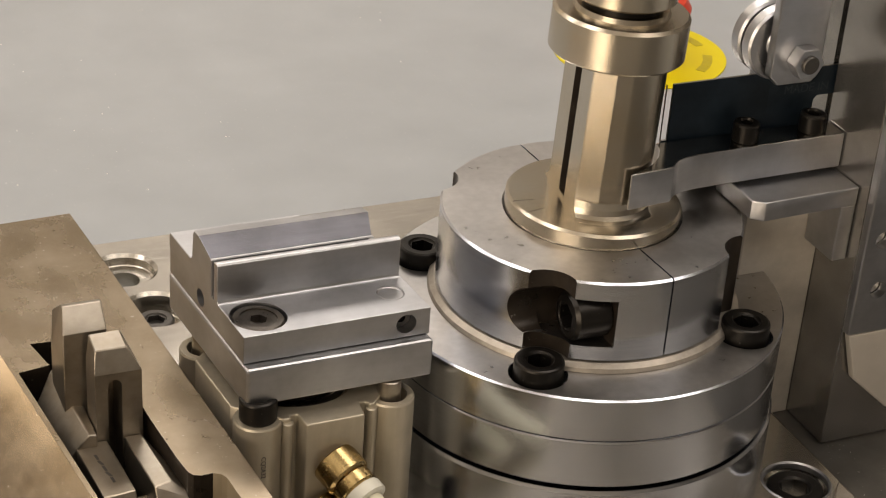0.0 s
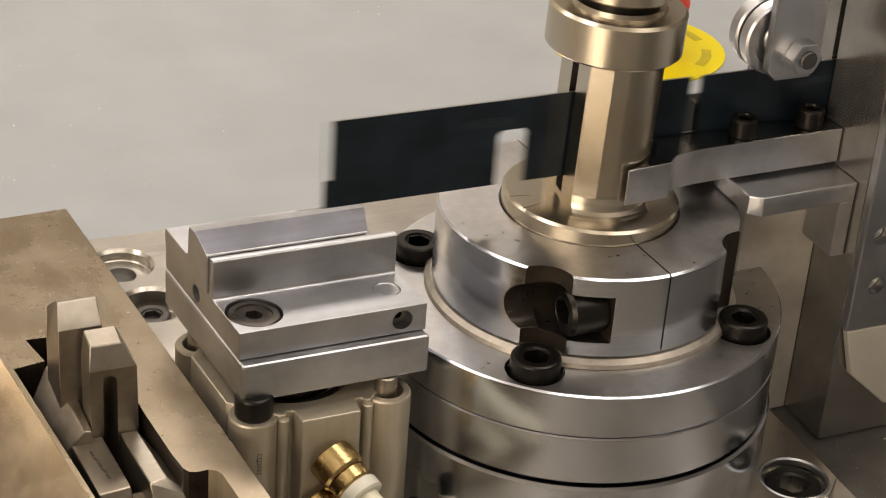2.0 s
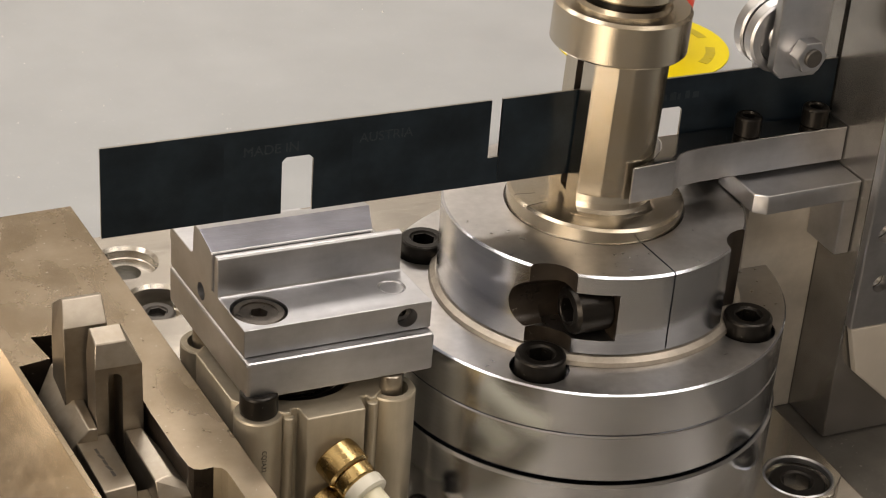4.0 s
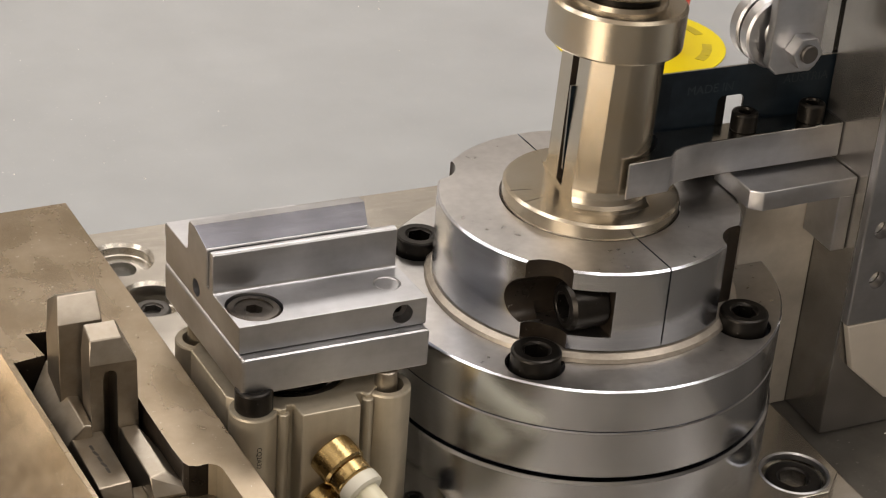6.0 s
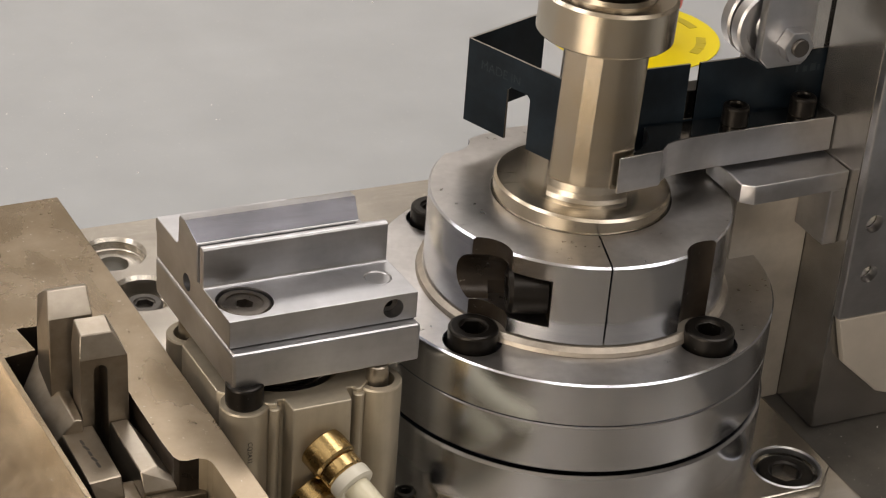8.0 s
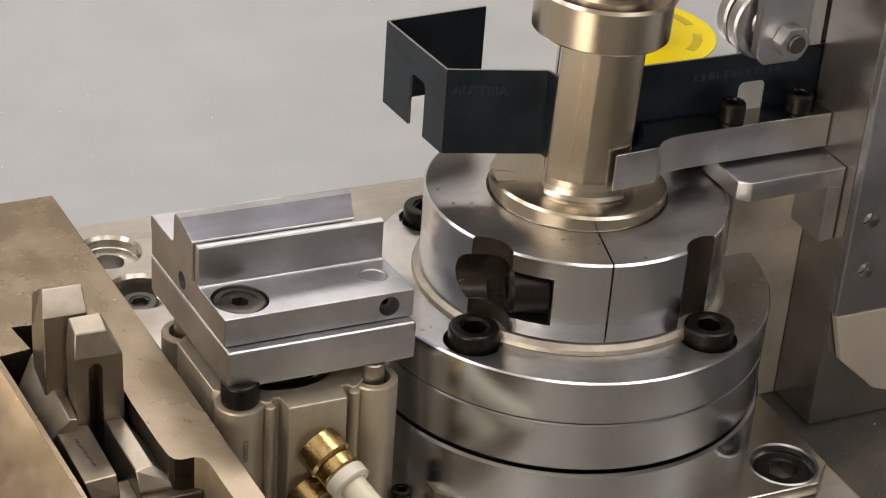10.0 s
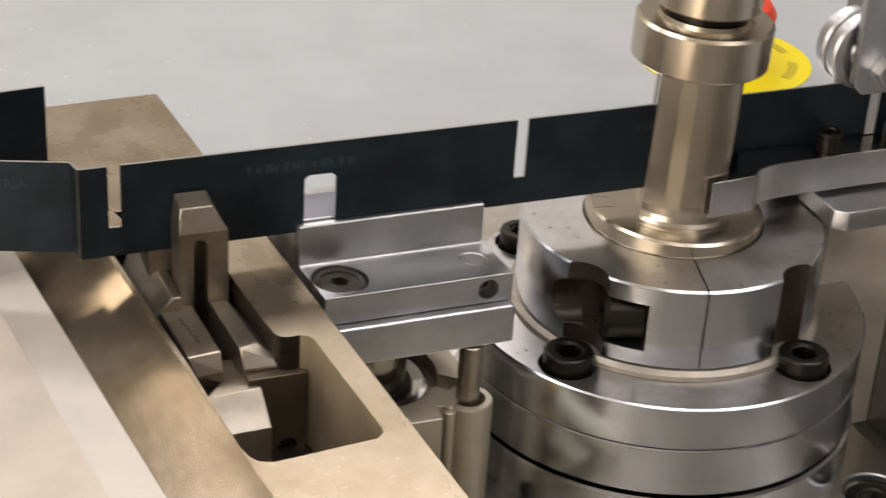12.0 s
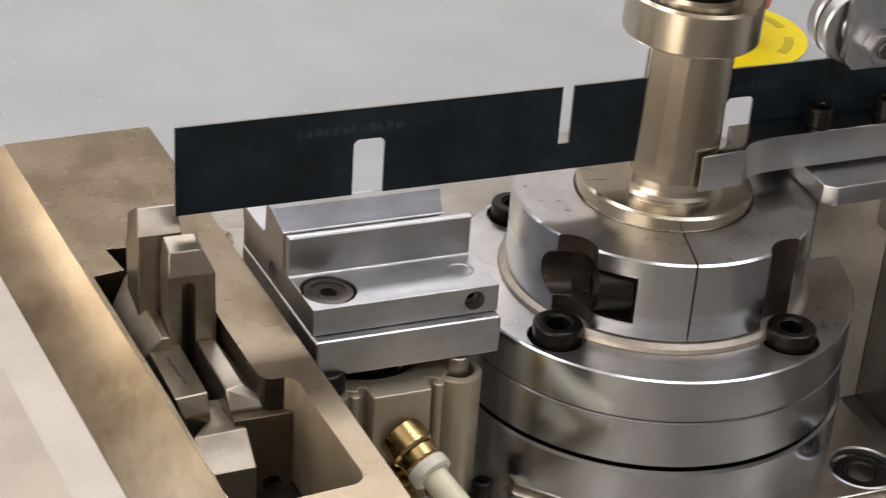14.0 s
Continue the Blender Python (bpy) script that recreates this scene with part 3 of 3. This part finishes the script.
    part("side_ramp", ramp, CLAW, T, "worn sloping side ramp", smooth=10)
    for top_ring, front_ring in (([(-142.4, -10.5), (-134.2, -10.5), (-132.9, -32.6), (-141.0, -33.4)], [(-132.9, -35.6), (-139.6, -35.8)]),
                                 ([(-129.8, -10.5), (-125.4, -10.5), (-123.8, -31.6), (-128.4, -32.9)], [(-117.6, -36.0), (-128.4, -36.0)])):
        foot = bmesh.new()
        a = [foot.verts.new((x, y, -0.2 + Z)) for x, y in top_ring]
        c = [foot.verts.new((x, y, -4.4 + Z)) for x, y in front_ring]
        g = [foot.verts.new((x, y, -30 + Z)) for x, y in top_ring[:2] + front_ring]
        foot.faces.new(a)
        foot.faces.new((a[3], a[2], c[0], c[1]))
        foot.faces.new((c[1], c[0], g[2], g[3]))
        foot.faces.new((a[1], a[0], g[0], g[1]))
        foot.faces.new((a[2], a[1], g[1], g[2], c[0]))
        foot.faces.new((a[0], a[3], c[1], g[3], g[0]))
        foot.faces.new(list(reversed(g)))
        bmesh.ops.recalc_face_normals(foot, faces=foot.faces)
        bevelled(foot, 0.25, 1)
        part("claw_foot", foot, CLAW, T, smooth=12)
    # stamped marks on the feet, too worn to be read
    for i in range(5):
        part("stamped_mark", moved(box(-0.35, 0.35, -1.1, 1.1, -0.19 + Z, -0.13 + Z, 0), turn(-138.4 + 0.35 * i, -17.0 - 2.5 * i, 0, 0, 0, 8 + 14 * (i % 2))), DARK, T)
    ej = bmesh.new()
    rows = [((-132.9, -27, -6.5), (-128.6, -27, -6.5)), ((-132.9, -34.6, -6.5), (-128.4, -34.6, -6.5)), ((-138.4, -41.0, -6.5), (-125.4, -40.4, -6.5)), ((-137.6, -48.6, -12.6), (-125.0, -48.2, -12.6))]
    up = [[ej.verts.new((x, y, z + Z)) for x, y, z in r] for r in rows]
    dn = [[ej.verts.new((x, y, -38 + Z)) for x, y, z in r] for r in rows]
    for i in range(3):
        ej.faces.new((up[i][0], up[i][1], up[i + 1][1], up[i + 1][0]))
        ej.faces.new((dn[i][1], dn[i][0], dn[i + 1][0], dn[i + 1][1]))
        for k in (0, 1):
            ej.faces.new((up[i][k], dn[i][k], dn[i + 1][k], up[i + 1][k]))
    ej.faces.new((up[0][1], up[0][0], dn[0][0], dn[0][1]))
    ej.faces.new((up[3][0], up[3][1], dn[3][1], dn[3][0]))
    bmesh.ops.recalc_face_normals(ej, faces=ej.faces)
    bevelled(ej, 0.35, 2)
    part("ejector", ej, CLAW, T, "ground steel ejector blade", smooth=12)
    # Added plate over the pocket's rear wall, shade put into its dark brown.
    stop = carved(box(-128.2, -113.9, -39.4, -36.0, -52 + Z, -5.0 + Z, 0.3), moved(rod(2.4, -8, 8, 32, 0), turn(-118.6, -38, -25.0 + Z, 90, 0, 0)))
    part("pocket_wall_plate", stop, POCKET, T, "dark brown plate added over the pocket wall, with a hole")
    part("pocket_floor", box(-143, -108, -82, -20, -50 + Z, -44.4 + Z, 0), SHADE_OIL, T, "dark pocket floor")
    return T


# ---- feeder on the far side of the head ----
def build_feeder():
    arm = prism([(1.0, -16.4), (14.3, -15.2), (15.6, -13.6), (17.4, -12.2), (20.2, -11.2), (25, -10.5), (31, -10.3), (70.7, -9.8), (70.7, -1.1), (16.2, -1.1), (15.6, -4.2),
                 (13.2, -8.4), (9.4, -12.0), (4.4, -14.7), (1.2, -15.5)], 7.2, 17.4, 0.35)
    a = empty("support_arm", at(0, 0, 0))
    tagged(a, "ground steel support arm with a stepped tip", "support arm")
    arm.normal_update()
    for f in arm.faces:
        f.material_index = 1 if f.normal.z > 0.9 else 0
    part("bar", arm, [GROUND, LAPPED], a)
    for x in (41.2, 62.4):
        cap_screw(at(x, -5.6, 17.4), 7.2, 5.4, parent=a)
    led = empty("ledge_bracket", at(0, 0, 0))
    tagged(led, "angled steel ledge bracket beneath the support arm", "bracket")
    part("shelf", prism([(37.5, -11.3), (37.5, -18.8), (40.6, -21.3), (70.7, -20.2), (70.7, -1), (37.5, -1)], 0.4, 6.0, 0.4), GROUND, led)
    part("leg", box(66.0, 70.7, -20.1, -6.2, -16.5, 0.5, 0.4), GROUND, led)
    h = empty("feed_housing", at(0, 0, 0))
    tagged(h, "polished steel feed housing with an entry slit for the rule", "feed housing")
    wall = carved(box(71, 240, -24.4, 40, -76, 115, 0.5), box(60, 260, -1.1, 1.1, 2, 130, 0))
    part("entry_wall", wall, HOUSING, h)
    cheek = carved(box(70.6, 240, -27.6, -24.6, -37.2, 115, 0.5), moved(rod(2.7, -12, 12, 32, 0), turn(76.5, -24, -7.5, 90, 0, 0)),
                   moved(rod(2.7, -12, 12, 32, 0), turn(78.0, -24, -23.5, 90, 0, 0)))
    part("side_cheek", cheek, GROUND, h, "grey side cheek with tapped holes")
    # The flap takes the paler sheet colour to look lit.
    flap = prism([(71.2, 37.4), (75.6, 52.6), (89.0, 64.6), (240, 120), (240, 37.4)], -27.6, -24.9, 0.4)
    part("foot_flap", moved(flap, Matrix(((1, 0, 0, 0), (0, 0, 1, 0), (0, -1, 0, 0), (0, 0, 0, 1)))), LIP, h, "beige worn sheet flap")
    part("guide_block", box(46.0, 70.9, -6.0, 24, -76, 0.2, 0.3), WEB, h)
    guide = moved(prism([(60, 0.3), (60, 7), (40.6, 7), (40.6, 24), (31, 24), (31, 0.3)], -9, -3, 0.4), turn(0, 0, 0, 90, 0, 0))
    part("rear_guide", guide, BLACK, h, "black guide behind the rule")
    part("drip_tray", box(61.4, 240, -420, 60, -82, -76.2, 0.6), SUMP, h, "dark oily drip tray")
    w = empty("pressure_roller", at(0, 0, 0))
    tagged(w, "steel roller pair in a fork pressing on the rule", "roller")
    fork = moved(prism([(45.5, 34.6), (56, 34.6), (58.4, 37.4), (58.4, 110), (42.8, 110), (42.8, 37.4)], 7.4, 10.4, 0.4), turn(0, 0, 0, 90, 0, 0))
    part("fork_plate", fork, GROUND, w)
    for y in (-1.0, -6.2):
        part("bearing", moved(turned([(3, 0), (9.6, 0), (10.2, .6), (10.2, 3.6), (9.6, 4.2), (7.6, 4.2), (7.2, 3.6), (4.6, 3.6), (4.2, 4.2), (3, 4.2), (3, 0)], 64), turn(48, y + 4.2, 44.5, 90, 0, 0)), GROUND, w)
    nut = hexagon(4.7, 0, 4.2)
    bevelled(nut, 0.35)
    part("nut", moved(nut, turn(51.6, -10.4, 41.8, 90, 0, 0)), GROUND, w)
    part("axle", moved(rod(2.5, -8, 15.6), turn(51.6, 0, 41.8, 90, 0, 0)), DARK, w)


def build_dust():
    """Loose pale dust specks on the bed and the drip tray."""
    rnd = random.Random(4)
    verts, faces = [], []
    for i in range(130):
        k = rnd.random()
        if k < 0.62:
            x, y = rnd.gauss(-128, 22), rnd.gauss(285, 45)
        else:
            x, y = rnd.uniform(-260, 120), rnd.uniform(150, 395)
        if y < 139 or y > 400:
            continue
        r = rnd.choice((0.16, 0.22, 0.3, 0.42)) * (1.3 if k < 0.05 else 1)
        n = len(verts)
        verts += [(x + r, y, -82), (x, y + r * rnd.uniform(.6, 1.6), -82), (x - r * rnd.uniform(.6, 1.4), y, -82), (x, y - r, -82), (x, y, -82 + r)]
        faces += [(n, n + 1, n + 4), (n + 1, n + 2, n + 4), (n + 2, n + 3, n + 4), (n + 3, n, n + 4)]
    for i in range(46):
        x, y, r = rnd.uniform(64, 150), rnd.uniform(-120, -5), rnd.choice((0.14, 0.2, 0.3))
        n = len(verts)
        verts += [(x + r, y, -76.2), (x, y + r, -76.2), (x - r, y, -76.2), (x, y - r * rnd.uniform(.6, 1.6), -76.2), (x, y, -76.2 + r)]
        faces += [(n, n + 1, n + 4), (n + 1, n + 2, n + 4), (n + 2, n + 3, n + 4), (n + 3, n, n + 4)]
    me = bpy.data.meshes.new("dust")
    me.from_pydata([(x * MM, y * MM, z * MM) for x, y, z in verts], [], faces)
    me.materials.append(DUST)
    tagged(new("dust", me), "pale dust specks lying on the bed and the drip tray", "dust", kind="stuff")


def build_stop_label():
    s = empty("stop_label", at(165, 257, -82))
    tagged(s, "round yellow warning label with faded print on the bed", "label")
    part("disc", turned([(10, 0.1), (37, 0.1), (37, 0.5), (10, 0.5), (10, 0.1)], 96), YELLOW, s)
    for deg in (4, 15, 26, 37, -28, -40, -52):
        a = radians(deg)
        part("print_bar", moved(box(-2, 2, -3, 3, 0.55, 0.7, 0), turn(29 * math.cos(a), 29 * math.sin(a), 0, 0, 0, math.degrees(a))), FADED, s)
    r = empty("stop_button", at(165, 257, -81.4))
    tagged(r, "red mushroom emergency stop button", "button")
    part("stem", turned([(0, 0), (9.6, 0), (9.6, 14), (0, 14)], 48), INK, r)
    part("cap", turned([(0, 14), (17, 14), (19, 16), (19.5, 22), (17, 26), (10, 28), (0, 28.6)], 64), RED, r)


# ---- steel rule ----
RULE_TOP, RULE_LOW, HALF = 33.6, 9.8, 0.36
PERIOD = 103.5


def rule_outline(u0, u1):
    """Outline in (u, z) of a length of rule with its slots and windows."""
    top, low = [], []
    k0, k1 = int(u0 // PERIOD) - 1, int(u1 // PERIOD) + 1
    for k in range(k0, k1 + 1):
        s0, s1 = PERIOD * k, PERIOD * k + 3.1
        if s1 > u0 and s0 < u1:
            a, b = max(s0, u0), min(s1, u1)
            top += [(a, RULE_TOP), (a, 17.4), (b, 17.4), (b, RULE_TOP)]
        w0, w1 = PERIOD * k + 48.0, PERIOD * k + 56.1
        if w0 > u0 and w1 < u1:
            low += [(w0, RULE_LOW), (w0, 24.0), (w0 + 1.1, 25.1), (w1 - 1.1, 25.1), (w1, 24.0), (w1, RULE_LOW)]
    pts = [(u0, RULE_LOW)] + low + [(u1, RULE_LOW), (u1, RULE_TOP)] + list(reversed(top)) + [(u0, RULE_TOP)]
    out = []
    for p in pts:
        if not out or (abs(p[0] - out[-1][0]) + abs(p[1] - out[-1][1])) > 1e-6:
            out.append(p)
    if abs(out[0][0] - out[-1][0]) + abs(out[0][1] - out[-1][1]) < 1e-6:
        out.pop()
    return out


def rule_piece(name, u0, u1, origin, parent, label=""):
    """Length u0..u1 of the rule with its local origin at u = origin."""
    b = prism([(u - origin, z) for u, z in rule_outline(u0, u1)], -HALF, HALF, 0)
    b = moved(b, turn(0, 0, 0, 90, 0, 0))
    for f in b.faces:
        f.material_index = 0 if abs(f.normal.y) > 0.7 else 1
    return part(name, b, [RULE, EDGE], parent, label)


U_TIP, U_A, U_B, U_J, U_C, U_CUT = 3.1, 33.2, 66.2, 92.4, 96.6, 106.6


def build_rule():
    strip = empty("steel_rule")
    tagged(strip, "long blued steel rule with slots and windows", "steel rule")
    rule_piece("strip", U_CUT, 480, 0, strip)
    bent = empty("bent_rule")
    tagged(bent, "blued steel rule end bent into a hook", "bent rule")
    segs = [rule_piece("tail", U_C, U_CUT - 0.05, U_C, bent), rule_piece("jog", U_J, U_C, U_C, bent), rule_piece("panel", U_B, U_J, U_J, bent),
            rule_piece("panel", U_A, U_B, U_B, bent), rule_piece("panel", U_TIP, U_A, U_A, bent)]
    words = ((segs[3], 38.0 - U_B, "MADE IN"), (segs[2], 68.0 - U_J, "AUSTRIA"), (strip, 241.0, "MADE IN AUSTRIA"))
    for ob, u, w in words:
        lettering("print", w, 3.6, ETCH, ob, at(u, -HALF - 0.03, 26.6, 90, 0, 0), "faint etched print")
    for i in range(12):
        part("print_bar", box(137.0 + 2.3 * i, 137.8 + 2.3 * i + 0.5 * (i % 3), -HALF - 0.06, -HALF - 0.02, 27.2, 29.4 - 0.5 * (i % 2), 0), ETCH, strip, "faint etched mark")
    off = empty("rule_offcut")
    tagged(off, "small sliver of blued steel rule", "offcut")
    rule_piece("sliver", 1.1, U_TIP - 0.05, 0, off)
    return strip, bent, segs, off


def glide(rows, t):
    for (a, x), (b, y) in zip(rows, rows[1:]):
        if a <= t <= b:
            return x + (y - x) * (t - a) / (b - a)
    return rows[0][1] if t < rows[0][0] else rows[-1][1]


FEED = [(0, 17.2), (0.5, 17), (0.65, 17), (0.8, 12.5), (1.65, 12.5), (1.7, -8), (1.8, -33), (1.9, -54.5), (2.0, -77), (2.1, -100), (2.2, -116), (2.65, -116), (2.8, -127), (2.95, -136.3), (5.4, -136.3), (5.5, -120),
        (5.6, -98.6), (5.7, -74.6), (5.8, -52), (5.9, -31.6), (6.0, -12.4), (6.5, -12.4), (6.6, -30), (6.75, -42), (7.5, -42), (7.6, -55), (7.7, -70), (7.78, -75), (8.1, -75), (8.2, -94),
        (8.3, -101.4), (9.0, -101.4), (9.2, -105.6), (10.1, -105.6), (10.2, -118), (10.3, -135.5), (10.4, -154.7), (10.5, -176.7), (10.6, -199.6), (10.7, -217), (10.8, -219.6), (11.25, -219.6),
        (11.45, -254.8), (12.03, -254.8), (12.15, -239.8), (14, -239.8)]
BEND_A = [(0, 0), (7.1, 0), (7.2, 90), (14, 90)]
BEND_B = [(0, 0), (7.8, 0), (7.9, 68), (14, 68)]
BEND_J = [(0, 0), (8.6, 0), (8.75, -62), (14, -62)]
BEND_C = [(0, 0), (9.5, 0), (9.65, 79), (14, 79)]
BLOCK_Z = [(0, 0), (2.2, 0), (2.3, 11.6), (3.6, 11.6), (3.8, 0), (10.72, 0), (10.85, 11.6), (13.88, 11.6), (13.95, 0), (14.0, 0)]
TABLE_Z = [(0, 0), (3.1, 0), (3.2, 16), (3.35, 39), (3.7, 39), (3.95, 0), (11.75, 0), (11.9, 30), (12.0, 39), (13.88, 39), (13.96, 20), (14.0, 19)]
HEAD_R = [(0, 0), (6.0, 0), (6.1, 3), (6.2, 22), (6.3, 27), (6.4, 22), (6.5, 17.8), (6.7, 17), (6.8, 8), (6.9, -7), (7.0, -17.4), (7.1, -19), (7.2, -32), (7.3, -29.5), (7.4, -20), (7.5, -17.2), (7.7, -17.2), (7.8, -23), (7.85, -28), (7.9, -24), (8.0, -19), (8.1, -17.2), (8.3, -17.2), (8.45, 10), (8.6, 19), (8.73, 29), (8.85, 20), (9.15, 18), (9.3, -8), (9.5, -19), (9.63, -31), (9.75, -22), (9.9, -17.2), (14, -17.2)]
T_CUT = 12.3
FALL = [(12.3, 0, 0, 0, 0, 0, 0), (12.4, -6.6, -8, 1, 0, -8, 35), (12.5, -34, -17, 1, 4, -10, 61), (12.6, -80, -46, -8, 6, -12, 84), (12.8, -160, -80, -50, 0, -10, 95), (13.2, -300, -130, -91.8, 0, 0, 110)]


def times_of(*tracks):
    return sorted({round(t, 3) for rows in tracks for t, *_ in rows} | {0.0, 14.0})


def motions(head, mandrel, block, table, rule):
    strip, bent, segs, off = rule
    walk(head, [(t, at(0, 0, 0, 0, 0, glide(HEAD_R, t))) for t in times_of(HEAD_R)])
    walk(mandrel, [(t, at(0, 0, 0, 0, 2.0, 0) @ at(0, 0, 0, 0, 0, glide(HEAD_R, t))) for t in times_of(HEAD_R)])
    walk(block, [(t, at(0, 0, glide(BLOCK_Z, t))) for t in times_of(BLOCK_Z)])
    walk(table, [(t, at(-0.033 * (39 - glide(TABLE_Z, t)), 0, glide(TABLE_Z, t))) for t in times_of(TABLE_Z)])
    walk(strip, [(t, at(glide(FEED, t), 0, 0)) for t in times_of(FEED)])
    # bent end: rides with the feed until it is cut off, then slides down the chute
    rows = []
    for t in times_of([r for r in FEED if r[0] < T_CUT]):
        if t < T_CUT:
            rows.append((t, at(glide(FEED, t) + U_C, 0, 0)))
    x0 = glide(FEED, T_CUT) + U_C
    for t, dx, dy, dz, rx, ry, rz in FALL:
        rows.append((t, at(x0 + dx, dy, dz, rx, ry, rz)))
    rows.append((14.0, rows[-1][1]))
    walk(bent, rows)
    turns = times_of(BEND_A, BEND_B, BEND_J, BEND_C)
    tail, jog, pb, pa, tip = segs
    keys = {jog: [], pb: [], pa: [], tip: []}
    for t in turns:
        c, j, b, a = (-glide(k, t) for k in (BEND_C, BEND_J, BEND_B, BEND_A))
        m = pose(0, 0, 0, 0, 0, c)
        keys[jog].append((t, m))
        m = m @ at(U_J - U_C, 0, 0, 0, 0, j)
        keys[pb].append((t, m))
        m = m @ at(U_B - U_J, 0, 0, 0, 0, b)
        keys[pa].append((t, m))
        m = m @ at(U_A - U_B, 0, 0, 0, 0, a)
        keys[tip].append((t, m))
    for ob, r in keys.items():
        walk(ob, r)
    rows = [(t, at(glide(FEED, t), 0, 0)) for t in times_of([r for r in FEED if r[0] < 3.5]) if t < 3.4]
    x = glide(FEED, 3.4)
    rows += [(3.4, at(x, 0, 0)), (3.5, at(x - 4, -4, -20, 0, -20, 0)), (3.7, at(x - 30, -10, -75, 0, -60, 0)), (14.0, at(x - 30, -10, -75, 0, -60, 0))]
    walk(off, rows)


build_setting()
build_fixings()
HEAD, MANDREL_OB = build_spindle()
build_cylinder()
BLOCK = build_block()
TABLE_OB = build_table()
build_feeder()
build_stop_label()
build_dust()
RULE_OB = build_rule()
motions(HEAD, MANDREL_OB, BLOCK, TABLE_OB, RULE_OB)
